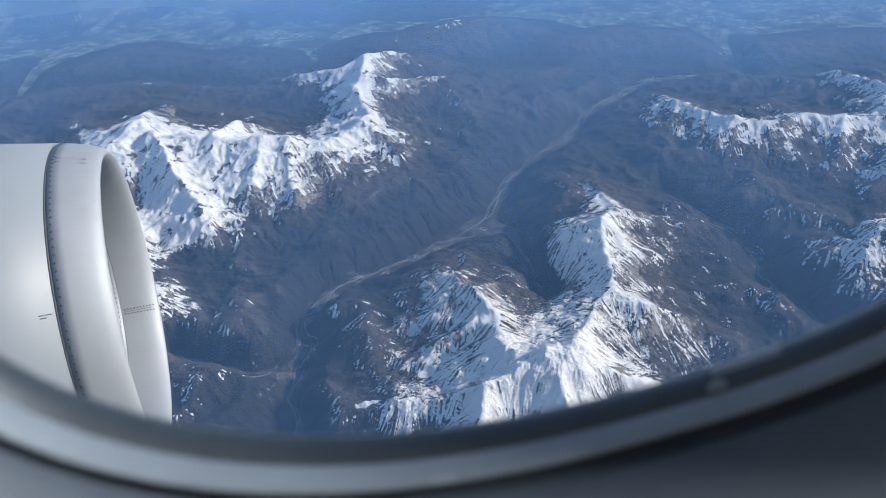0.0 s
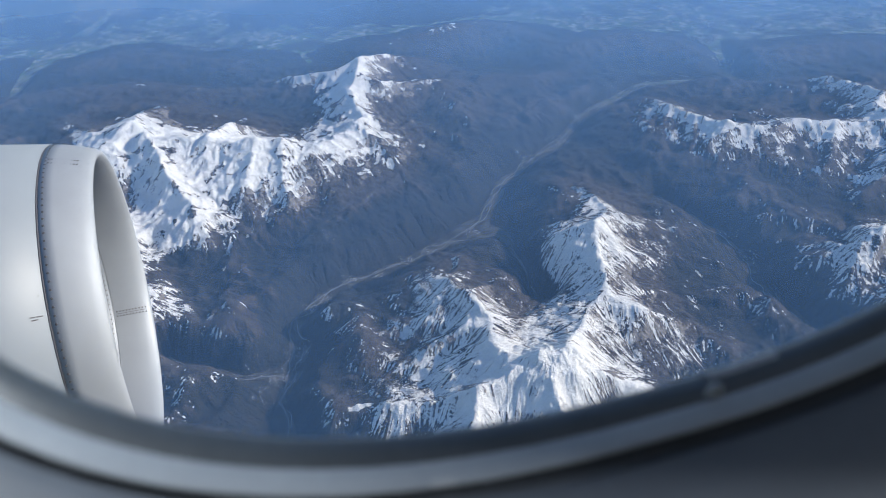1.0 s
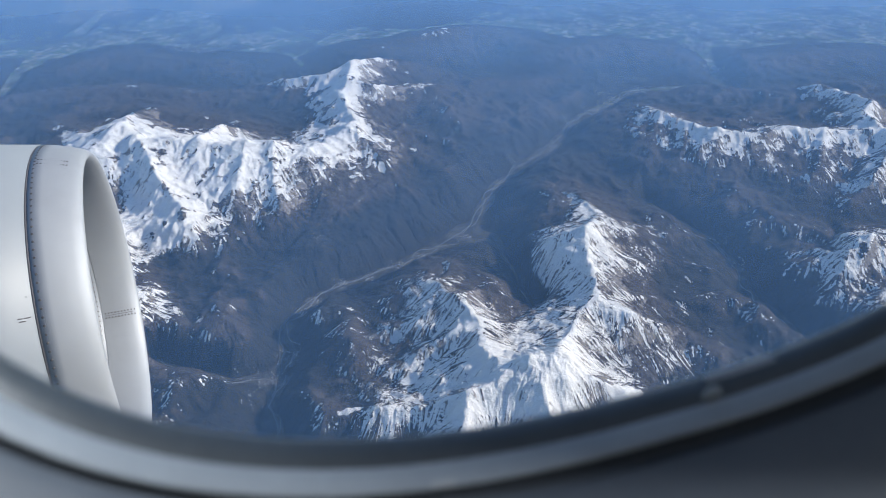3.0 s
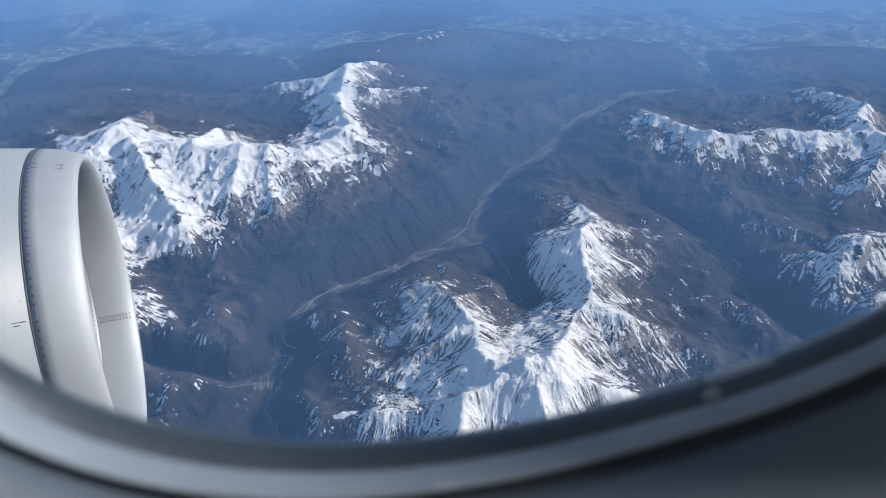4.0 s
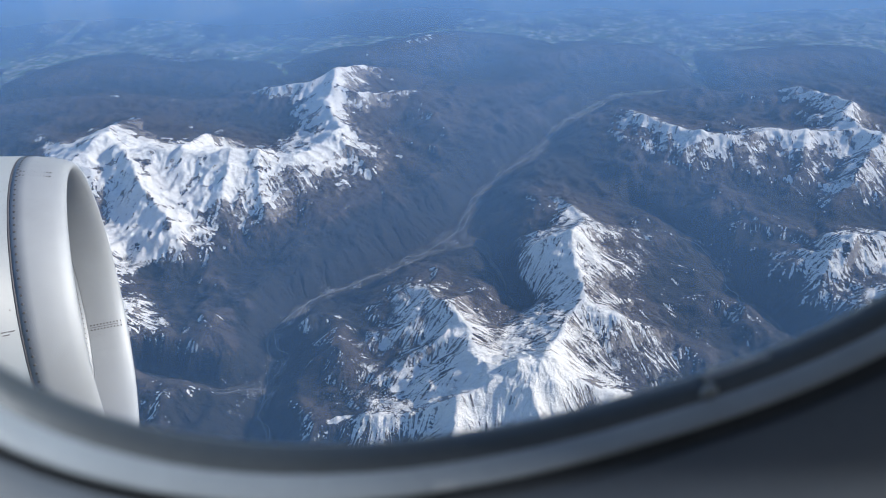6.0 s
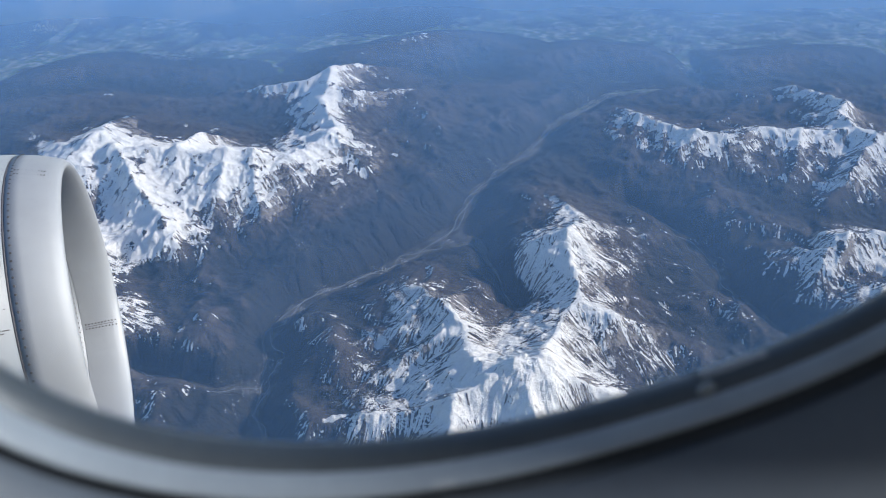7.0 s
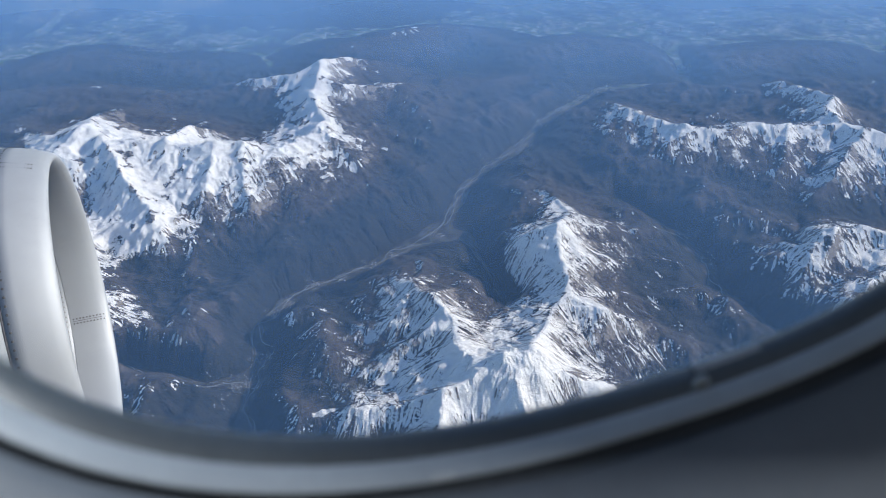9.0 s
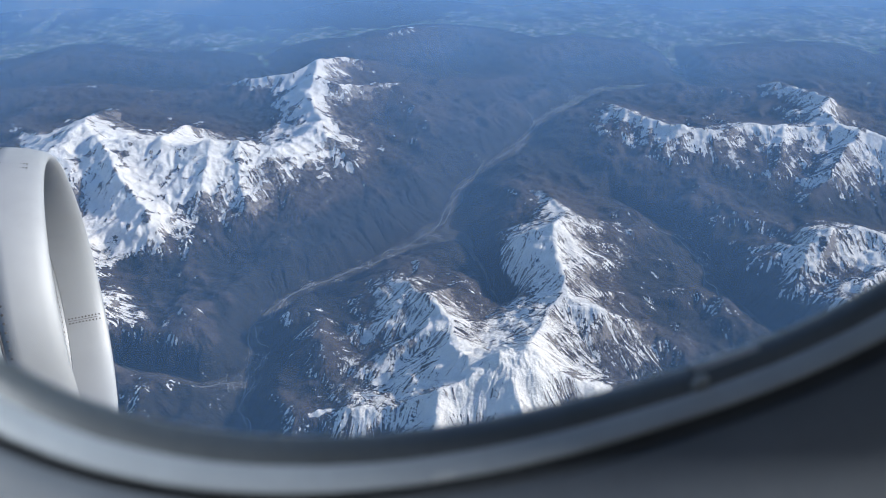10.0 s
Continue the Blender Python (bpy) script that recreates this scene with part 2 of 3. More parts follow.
VALLEYS = {
    "main": (32, [(-20, 659), (-21, 766), (-7, 833), (22, 890), (26, 963), (89, 1030), (152, 1057), (244, 1074), (309, 1099), (406, 1140), (466, 1197), (550, 1308), (697, 1410), (777, 1464), (889, 1571), (1122, 1698), (1270, 1687), (1416, 1655), (1514, 1830), (1591, 2015), (1889, 2307), (2167, 2566)]),
    "side": (26, [(836, 1123), (880, 962), (865, 854), (834, 798), (851, 674), (861, 596)]),
    "west_side": (18, [(-2, 845), (-69, 869), (-127, 904), (-178, 950)]),
    "dark_side": (22, [(406, 1140), (472, 1115), (460, 974), (447, 871)]),
    "far_west": (30, [(-625, 2266), (-614, 2506), (-549, 2650), (-433, 3012), (-294, 3489)]),
}


def lattice(x, y, seed):
    """Gradient noise, about -0.7 to 0.7."""
    xi, yi = np.floor(x).astype(np.int64), np.floor(y).astype(np.int64)
    fx, fy = x - xi, y - yi

    def corner(i, j):
        k = ((xi + i) * 374761393 + (yi + j) * 668265263 + seed * 974711) & 0xFFFFFFFF
        k = ((k ^ (k >> 13)) * 1274126177) & 0xFFFFFFFF
        a = (k ^ (k >> 16)) % 4096 * (math.tau / 4096)
        return np.cos(a) * (fx - i) + np.sin(a) * (fy - j)
    u, v = fx * fx * fx * (fx * (fx * 6 - 15) + 10), fy * fy * fy * (fy * (fy * 6 - 15) + 10)
    a, b = corner(0, 0) * (1 - u) + corner(1, 0) * u, corner(0, 1) * (1 - u) + corner(1, 1) * u
    return a * (1 - v) + b * v


def fbm(x, y, size, octaves, seed, ridged=False, gain=0.5):
    total, amount = 0, 1.0
    for o in range(octaves):
        n = lattice(x / size * 2 ** o + 17.3 * o, y / size * 2 ** o - 9.1 * o, seed + o)
        total = total + amount * ((0.35 - np.abs(n)) * 1.6 if ridged else n)
        amount *= gain
    return total


def along(x, y, points):
    """Distance to a line of points, and the height (third number) of the nearest place on it."""
    best, tall = np.full(x.shape, 1e9), np.zeros(x.shape)
    for p, q in zip(points, points[1:]):
        ax, ay, bx, by = p[0], p[1], q[0] - p[0], q[1] - p[1]
        t = np.clip(((x - ax) * bx + (y - ay) * by) / (bx * bx + by * by + 1e-9), 0, 1)
        d = np.hypot(x - ax - t * bx, y - ay - t * by)
        nearer = d < best
        best = np.where(nearer, d, best)
        if len(p) > 2:
            tall = np.where(nearer, p[2] + t * (q[2] - p[2]), tall)
    return best, tall


def raw_land(x, y):
    wx, wy = x + 9 * fbm(x, y, 80, 3, 11), y + 9 * fbm(x, y, 80, 3, 23)
    total = np.zeros(x.shape)
    for reach, points in RIDGES.values():
        d, tall = along(wx, wy, points)
        total += (np.maximum(tall, 0) * (0.4 * np.exp(-d / reach) + 0.6 * np.maximum(1 - d / (1.9 * reach), 0))) ** 8
    away = 0.32 * x + 0.95 * y
    range_land = 1 - np.clip((away - 1850) / 500, 0, 1)
    spurs = np.maximum(0.25 + fbm(wx, wy, 330, 4, 61, True), 0) * 44 * (0.10 + 0.90 * range_land)
    total += spurs ** 8
    h = total ** 0.125
    for width, points in VALLEYS.values():
        d, _ = along(wx, wy, points)
        h = h * (1 - 0.96 * np.exp(-(d / (width * 1.5)) ** 2))
    h = np.maximum(h - 4, 0) * 1.04
    rough = np.clip((h - 6) / 60, 0.05, 1)
    gullied = np.clip((h - 4) / 14, 0, 1) * np.clip((70 - h) / 30, 0, 1)
    return h + (rough * 8.0 + gullied * 5) * fbm(wx, wy, 85, 5, 5, True, 0.58) + 0.8 * fbm(x, y, 160, 3, 41)


def erode(h, step, rounds, force, lean=0.0):
    """Streams cut their beds: each cell sheds down its steepest neighbour."""
    ny, nx = h.shape
    index = np.arange(ny * nx).reshape(ny, nx)
    inner = index[1:-1, 1:-1]
    shifts = [(dy, dx) for dy in (-1, 0, 1) for dx in (-1, 0, 1) if dy or dx]
    chance = 0.85 + 0.3 * np.random.default_rng(3).random((8, ny - 2, nx - 2))
    slant = lean * step * np.arange(ny)[:, None]
    for _ in range(rounds):
        route = h + slant
        best, receiver = np.full(inner.shape, 1e-4), inner.copy()
        centre = route[1:-1, 1:-1]
        for k, (dy, dx) in enumerate(shifts):
            fall = (centre - route[1 + dy:ny - 1 + dy, 1 + dx:nx - 1 + dx]) / math.hypot(dx, dy) * chance[k]
            take = fall > best
            best = np.where(take, fall, best)
            receiver = np.where(take, inner + dy * nx + dx, receiver)
        rec = index.copy()
        rec[1:-1, 1:-1] = receiver
        rec = rec.ravel().tolist()
        flat = h.ravel()
        order = np.argsort(-route.ravel(), kind="stable").tolist()
        area = [1.0] * len(rec)
        for i in order:
            r = rec[i]
            if r != i:
                area[r] += area[i]
        cut = (force * np.sqrt(np.minimum(np.array(area), 9000.0))).tolist()
        level = flat.tolist()
        for i in reversed(order):
            r = rec[i]
            if r != i and level[r] < level[i]:
                level[i] = (level[i] + cut[i] * level[r]) / (1 + cut[i])
        h = np.array(level).reshape(ny, nx)
    s = h.copy()
    s[1:-1, 1:-1] = 0.72 * h[1:-1, 1:-1] + 0.07 * (h[:-2, 1:-1] + h[2:, 1:-1] + h[1:-1, :-2] + h[1:-1, 2:])
    return s


def blurred(a, n):
    for _ in range(n):
        p = np.pad(a, 1, mode="edge")
        a = (p[:-2, 1:-1] + p[2:, 1:-1] + p[1:-1, :-2] + p[1:-1, 2:] + p[1:-1, 1:-1] * 2) / 6
    return a


class Patch:
    """A square-celled piece of land with its heights and slopes."""

    def __init__(self, x0, x1, y0, y1, step):
        self.x0, self.y0, self.step = x0, y0, step
        self.x, self.y = np.meshgrid(np.arange(x0, x1, step, dtype=float), np.arange(y0, y1, step, dtype=float))

    def finish(self, h):
        gy, gx = np.gradient(blurred(h, 1), self.step)
        # fine marks drawn out down the slopes
        by, bx = np.gradient(blurred(h, max(4, int(130 / self.step ** 2))), self.step)
        lean = by + 0.3 * np.clip(np.hypot(bx, by) * 3, 0, 1)
        size = np.hypot(bx, lean) + 1e-6
        grain = np.random.default_rng(8).random(h.shape)
        ny, nx = h.shape
        jj, ii = np.meshgrid(np.arange(ny), np.arange(nx), indexing="ij")
        streak = np.zeros(h.shape)
        for k in range(-13, 14):
            a, b = np.clip(np.rint(ii + k * 0.9 * bx / size), 0, nx - 1).astype(int), np.clip(np.rint(jj + k * 0.9 * lean / size), 0, ny - 1).astype(int)
            streak += grain[b, a]
        streak = (streak - streak.mean()) / streak.std()
        self.fields = [h, gx, gy, blurred(h, max(2, int(90 / self.step ** 2))) - h, streak]

    def sample(self, field, x, y):
        u, v = (x - self.x0) / self.step, (y - self.y0) / self.step
        ny, nx = field.shape
        u, v = np.clip(u, 1, nx - 3.001), np.clip(v, 1, ny - 3.001)
        i, j = u.astype(int), v.astype(int)
        fu, fv = u - i, v - j

        def weights(f):
            return (-0.5 * f + f * f - 0.5 * f ** 3, 1 - 2.5 * f * f + 1.5 * f ** 3, 0.5 * f + 2 * f * f - 1.5 * f ** 3, -0.5 * f * f + 0.5 * f ** 3)
        wu, wv = weights(fu), weights(fv)
        total = 0
        for b in range(4):
            for a in range(4):
                total = total + wu[a] * wv[b] * field[j + b - 1, i + a - 1]
        return total

    def inside(self, x, y, border):
        ny, nx = self.x.shape
        d = np.minimum(np.minimum(x - self.x0, self.x0 + nx * self.step - x), np.minimum(y - self.y0, self.y0 + ny * self.step - y))
        t = np.clip((d - 2 * self.step) / border, 0, 1)
        return t * t * (3 - 2 * t)


WIDE = Patch(-900, 2500, 380, 3300, 5.0)
WIDE.finish(erode(raw_land(WIDE.x, WIDE.y), 5.0, 10, 0.006, 0.12))
CLOSE = Patch(-400, 1580, 470, 1760, 2.1)
start = WIDE.sample(WIDE.fields[0], CLOSE.x, CLOSE.y)
start = start + np.clip(2.6 + (CLOSE.y - 1100) / 100, 2.6, 4.6) * fbm(CLOSE.x + 6 * fbm(CLOSE.x, CLOSE.y, 40, 2, 77), CLOSE.y, 36, 5, 71, True, 0.55) * np.clip((start - 22) / 55, 0, 1)
CLOSE.finish(erode(start, 2.1, 6, 0.013, 0.2))

FINE = Patch(20, 780, 480, 1120, 1.0)
FINE.finish(CLOSE.sample(CLOSE.fields[0], FINE.x, FINE.y))


def land(x, y):
    """Height, slopes and hollowness at places on the plan."""
    edge, near = WIDE.inside(x, y, 250), CLOSE.inside(x, y, 60)
    out = []
    for k in range(5):
        a = WIDE.sample(WIDE.fields[k], x, y)
        b = CLOSE.sample(CLOSE.fields[k], x, y)
        out.append((a * (1 - near) + b * near) * edge)
    fine = FINE.inside(x, y, 40)
    out[4] = out[4] * (1 - 0.35 * fine) + 0.75 * fine * FINE.sample(FINE.fields[4], x, y)
    out[0] = out[0] + 2.0 * fbm(x, y, 420, 3, 91) * (1 - edge)
    return out


# where the snow comes down lower, and where the slopes are bare: place, half width and metres
SNOW_LOW = ((491, 916, 50, -22), (-201, 1232, 90, -32), (-124, 1258, 60, -24), (-85, 1416, 110, -24), (-194, 1311, 90, -30), (23, 1365, 45, -16), (202, 1599, 80, -26), (262, 1790, 70, -14), (243, 1438, 45, -22), (269, 605, 60, -30), (344, 606, 55, -28), (189, 827, 60, -20), (183, 713, 55, -22), (-177, 1025, 75, -42), (1263, 997, 90, -8), (1030, 1256, 70, -4), (150, 640, 70, -14))
SNOW_HIGH = ((129, 1371, 50, 14), (263, 836, 35, 10), (502, 872, 50, 3), (629, 985, 45, 8), (599, 795, 55, 20), (970, 936, 70, 25), (-40, 870, 150, 24), (-161, 1762, 65, 45), (65, 1657, 60, 40), (368, 1570, 50, 30), (343, 868, 50, 36), (600, 715, 40, 22), (184, 1189, 120, 20))
# broad patches of deep snow: place and half widths
SNOWFIELDS = ((185, 724, 15, 9), (190, 828, 9, 8), (455, 582, 30, 13), (292, 1553, 20, 30), (88, 697, 16, 8), (335, 640, 22, 12))


def build_ground():
    turn = np.concatenate([np.radians(np.linspace(-29, 66, 1200)), np.radians(np.linspace(66, 331, 70)[1:-1])])
    reach = np.concatenate([np.linspace(15, 470, 22)[:-1], 470 * (4300 / 470) ** (np.linspace(0, 1, 1080) ** 1.12), np.linspace(4300, 6500, 10)[1:]])
    rr, tt = np.meshgrid(reach, turn, indexing="ij")
    x, y = rr * np.sin(tt), rr * np.cos(tt)
    h, gx, gy, hollow, streak = land(x, y)
    slope = np.hypot(gx, gy)
    steep = np.clip(slope * 2.2, 0, 1)
    h = h + steep * (0.9 * fbm(x + 6 * fbm(x, y, 24, 2, 137), y, 22, 5, 131, True, 0.64) - 0.40 * streak)
    n, m = h.shape
    # snow lies high, on shaded slopes and in hollows
    east, north = -gx, -gy
    fore = np.clip((1060 - y) / 120, 0, 1)
    line = 76 - 4 * fore - 10 * np.clip((150 - x) / 220, 0, 1) * np.clip((y - 900) / 200, 0, 1) * np.clip((1780 - y) / 80, 0, 1) + 25 * np.maximum(north, 0) + 12 * np.maximum(-north, 0) + 22 * east
    for px, py, r, d in SNOW_LOW + SNOW_HIGH:
        line = line + d * np.exp(-((x - px) ** 2 + (y - py) ** 2) / (r * r))
    line = line + 32 * fbm(x, y, 55, 5, 151, False, 0.62) - 2.4 * np.clip(hollow, -2.5, 2.5) + 16 * np.clip(slope - 0.6, 0, 1)
    snow = np.clip(0.5 + (h - line) / (44 + 40 * np.clip(slope - 0.25, 0, 1) + 42 * fore), 0, 1.05)
    close = CLOSE.inside(x, y, 60)
    snow = snow + (0.35 + 0.65 * close) * steep * (0.24 + 0.08 * fore) * (1 + 0.7 * np.clip(-1.5 * east, 0, 1)) * np.clip(0.75 + 1.6 * fbm(x, y, 34, 3, 157), 0.1, 1.6) * np.clip(streak, -2.4, 2.4)
    # bare ribs and outcrops stand out of the snow
    bare = np.clip(fbm(x + 9 * fbm(x, y, 30, 2, 185), y, 44, 5, 183, False, 0.65) - 0.14, 0, 1)
    snow = np.minimum(snow, 1.0) - (1.6 * bare * (0.4 + 0.6 * steep) + 0.10 * np.clip(-hollow, 0, 2.5)) * (1 - 0.6 * fore)
    snow = snow + fore * 0.16 * np.clip(-hollow - 0.4, 0, 2) * np.clip((h - 66) / 22, 0, 1)
    for px, py, rx, ry in SNOWFIELDS:
        snow = np.maximum(snow, 1.5 * np.clip(1.3 - np.hypot((x - px + 5 * fbm(x, y, 16, 2, 177)) / rx, (y - py + 5 * fbm(x, y, 16, 2, 179)) / ry), 0, 1))
    snow = np.clip(snow, 0, 1.05) * np.clip((h - 36 + 12 * fore) / 18, 0, 1)
    forest = np.clip(0.9 + 0.25 * np.clip((650 - x) / 200, 0, 1) * np.clip((y - 1000) / 150, 0, 1) - (h - 38 - 16 * fbm(x, y, 150, 2, 171)) / 30 - 0.7 * np.maximum(north, 0) - 0.3 * np.maximum(east, 0) + 0.22 * streak - 0.55 * np.clip((0.32 * x + 0.95 * y - 1500) / 400, 0, 1), 0, 1)
    flat = np.clip(1.15 - slope * 7, 0, 1) * np.clip(1.4 - h / 12, 0, 1)
    rock = np.clip((slope - 0.38) * 1.4 + 0.15 * streak + 0.4 * np.clip((h - 58) / 26, 0, 1), 0, 1) * np.clip((h - 30) / 40, 0, 1)
    verts = np.stack([x, y, h], -1).reshape(-1, 3)
    i, j = np.meshgrid(np.arange(n - 1), np.arange(m), indexing="ij")
    k = (j + 1) % m
    faces = np.stack([i * m + j, i * m + k, (i + 1) * m + k, (i + 1) * m + j], -1)[..., ::-1].reshape(-1, 4)
    data = bpy.data.meshes.new("ground")
    data.vertices.add(len(verts)), data.loops.add(faces.size), data.polygons.add(len(faces))
    data.vertices.foreach_set("co", verts.astype(np.float32).ravel())
    data.loops.foreach_set("vertex_index", faces.astype(np.int32).ravel())
    data.polygons.foreach_set("loop_start", (np.arange(len(faces)) * 4).astype(np.int32))
    data.polygons.foreach_set("use_smooth", np.ones(len(faces), dtype=bool))
    data.update()
    for name, values in (("snow", snow), ("forest", forest), ("flat", flat), ("rock", rock), ("plain", np.clip((0.32 * x + 0.95 * y - 1750) / 350, 0, 1))):
        data.attributes.new(name, "FLOAT", "POINT").data.foreach_set("value", values.astype(np.float32).ravel())
    data.materials.append(LAND)
    return tagged(new("ground", data), "snow-capped mountains over brown wooded valleys and hazy plain", "mountains", kind="structure")


build_ground()

# ---- haze painted as sheets over valleys and plain, denser over low and far land ----
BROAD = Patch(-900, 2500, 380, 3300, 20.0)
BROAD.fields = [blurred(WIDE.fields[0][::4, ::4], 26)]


def build_haze_sheet(height, near, far, floor):
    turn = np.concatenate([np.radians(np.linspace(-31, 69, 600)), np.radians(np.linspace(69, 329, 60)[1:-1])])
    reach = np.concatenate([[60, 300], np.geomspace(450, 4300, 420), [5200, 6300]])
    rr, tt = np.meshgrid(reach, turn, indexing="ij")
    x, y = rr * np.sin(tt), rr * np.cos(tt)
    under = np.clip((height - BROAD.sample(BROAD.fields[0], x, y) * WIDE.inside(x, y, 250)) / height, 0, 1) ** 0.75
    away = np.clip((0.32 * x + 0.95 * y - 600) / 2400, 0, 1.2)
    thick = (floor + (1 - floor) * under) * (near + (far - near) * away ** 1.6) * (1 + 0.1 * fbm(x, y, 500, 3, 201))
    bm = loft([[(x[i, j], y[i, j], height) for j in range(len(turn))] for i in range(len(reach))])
    ob = tagged(put("haze", bm, HAZE), "thin blue sheet painted as haze over valleys and plain", "haze", "haze layers", kind="stuff")
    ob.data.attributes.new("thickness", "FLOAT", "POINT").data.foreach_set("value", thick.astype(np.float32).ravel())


build_haze_sheet(62, 0.015, 0.30, 0.0)
build_haze_sheet(142, 0.118, 0.575, 0.56)


# ---- rivers, roads and houses ----
RIVERBED = plain("river_gravel", (0.12, 0.117, 0.112), 0.8, scale=0.2, vary=0.25)
ROADTOP = plain("pale_road", (0.19, 0.185, 0.18), 0.85, scale=0.3, vary=0.15)


def ribbon(name, points, width, mat, label, category, sway, seed):
    """A strip that follows the land along a curved line."""
    path = []
    pts = [Vector(p) for p in points]
    for k in range(len(pts) - 1):
        a, b, c, d = pts[max(k - 1, 0)], pts[k], pts[k + 1], pts[min(k + 2, len(pts) - 1)]
        steps = max(2, int((c - b).length / 5))
        for i in range(steps):
            t = i / steps
            path.append(0.5 * (2 * b + (c - a) * t + (2 * a - 5 * b + 4 * c - d) * t * t + (3 * b - a - 3 * c + d) * t ** 3))
    x, y = np.array([p.x for p in path]), np.array([p.y for p in path])
    x, y = x + sway * fbm(x, y, 70, 3, seed), y + sway * fbm(x, y, 70, 3, seed + 9)
    dx, dy = np.gradient(x), np.gradient(y)
    size = np.hypot(dx, dy) + 1e-9
    wide = width * (1 + 0.7 * fbm(x, y, 25, 2, seed + 5))
    rows = []
    for side in (-0.5, 0.5):
        px, py = x - dy / size * wide * side, y + dx / size * wide * side
        rows.append((px, py))
    level = np.maximum(land(rows[0][0], rows[0][1])[0], land(rows[1][0], rows[1][1])[0]) + 0.5
    rings = [[(rows[0][0][k], rows[0][1][k], level[k] - 0.8), (rows[0][0][k], rows[0][1][k], level[k]), (rows[1][0][k], rows[1][1][k], level[k]), (rows[1][0][k], rows[1][1][k], level[k] - 0.8)] for k in range(len(x))]
    return tagged(put(name, loft(rings, closed=False), mat), label, category, kind="structure")


ribbon("river", VALLEYS["main"][1], 1.7, RIVERBED, "pale gravel river winding along the valley floor", "river", 16, 301)
ribbon("road", [(x + 9, y + 5) for x, y in VALLEYS["main"][1]], 0.9, ROADTOP, "pale road along the valley floor", "road", 26, 331)
ribbon("road", VALLEYS["side"][1], 1.0, ROADTOP, "pale road in the side valley", "road", 24, 351)
ribbon("road", VALLEYS["west_side"][1], 0.9, ROADTOP, "pale road up the side valley", "road", 20, 361)
ribbon("road", VALLEYS["far_west"][1], 1.5, ROADTOP, "pale motorway crossing the plain", "road", 40, 371)


def wall_and_roof():
    m, nodes, links, bsdf = material("render_and_tile")
    n = nodes.new("ShaderNodeNewGeometry")
    c = mix(nodes, links, n.outputs["Random Per Island"], (0.09, 0.078, 0.07), (0.38, 0.365, 0.35))
    links.new(c, bsdf.inputs["Base Color"])
    bsdf.inputs["Roughness"].default_value = 0.8
    return m


HOUSE = wall_and_roof()


def settlement(name, label, centres, seed):
    """Many small gabled houses round the given places: (x, y, spread, how many, size)."""
    rng = np.random.default_rng(seed)
    xs, ys, sizes = [], [], []
    for x, y, spread, count, size in centres:
        r, a = spread * np.sqrt(rng.random(count)) * rng.random(count) ** 0.3, rng.random(count) * math.tau
        xs.append(x + r * np.cos(a)), ys.append(y + r * np.sin(a)), sizes.append(size * (0.6 + 0.9 * rng.random(count) ** 2))
    xs, ys, sizes = np.concatenate(xs), np.concatenate(ys), np.concatenate(sizes)
    zs = land(xs, ys)[0]
    verts, faces = [], []
    for x, y, z, s in zip(xs, ys, zs, sizes):
        a, w, d, h = rng.random() * math.pi, s * (0.5 + 0.5 * rng.random()), s, s * 0.4
        ca, sa, k = math.cos(a), math.sin(a), len(verts)
        for u, v, q in ((-w, -d, -1), (w, -d, -1), (w, d, -1), (-w, d, -1), (-w, -d, h), (w, -d, h), (w, d, h), (-w, d, h), (0, -d, h * 1.6), (0, d, h * 1.6)):
            verts.append((x + (u * ca - v * sa) / 2, y + (u * sa + v * ca) / 2, z + q))
        faces += [(k, k + 1, k + 5, k + 8, k + 4), (k + 1, k + 2, k + 6, k + 5), (k + 2, k + 3, k + 7, k + 9, k + 6), (k + 3, k, k + 4, k + 7), (k + 5, k + 6, k + 9, k + 8), (k + 7, k + 4, k + 8, k + 9)]
    data = bpy.data.meshes.new(name)
    data.from_pydata(verts, [], faces)
    data.materials.append(HOUSE)
    return tagged(new(name, data), label, "houses", kind="stuff")


settlement("village_houses", "small pale village houses along the valley road", [(142, 1059, 20, 70, 1.7), (88, 1020, 18, 60, 1.7), (60, 1002, 16, 50, 1.6), (258, 1083, 22, 60, 1.6), (23, 892, 26, 70, 1.6), (-11, 843, 30, 90, 1.6), (-52, 859, 40, 70, 1.5), (196, 1057, 16, 30, 1.6), (308, 1095, 16, 40, 1.6), (417, 1134, 16, 40, 1.7), (130, 1161, 20, 40, 1.5), (763, 1451, 40, 120, 2.2)], 19)
settlement("village_houses", "small pale village houses along the valley road", [(866, 1559, 40, 120, 2.2), (1055, 1681, 50, 160, 2.4), (1159, 1696, 50, 150, 2.4), (950, 1620, 40, 90, 2.2), (1269, 1687, 50, 100, 2.4), (897, 949, 22, 50, 1.6), (879, 871, 26, 60, 1.6), (643, 1391, 30, 50, 2.0), (-41, 804, 30, 60, 1.5), (-119, 883, 30, 40, 1.4)], 31)
settlement("town_buildings", "pale towns and halls scattered over the hazy plain", [(-369, 2790, 120, 200, 2.2), (-513, 3030, 60, 60, 5), (-314, 3110, 90, 80, 5), (-56, 2565, 120, 160, 4), (81, 2609, 90, 100, 4), (-276, 3270, 90, 80, 5), (277, 2868, 120, 60, 4), (1304, 2369, 90, 120, 5), (1214, 2526, 90, 80, 5), (1557, 2428, 120, 100, 5), (1556, 1983, 60, 120, 5), (1474, 1777, 50, 90, 4)], 19)
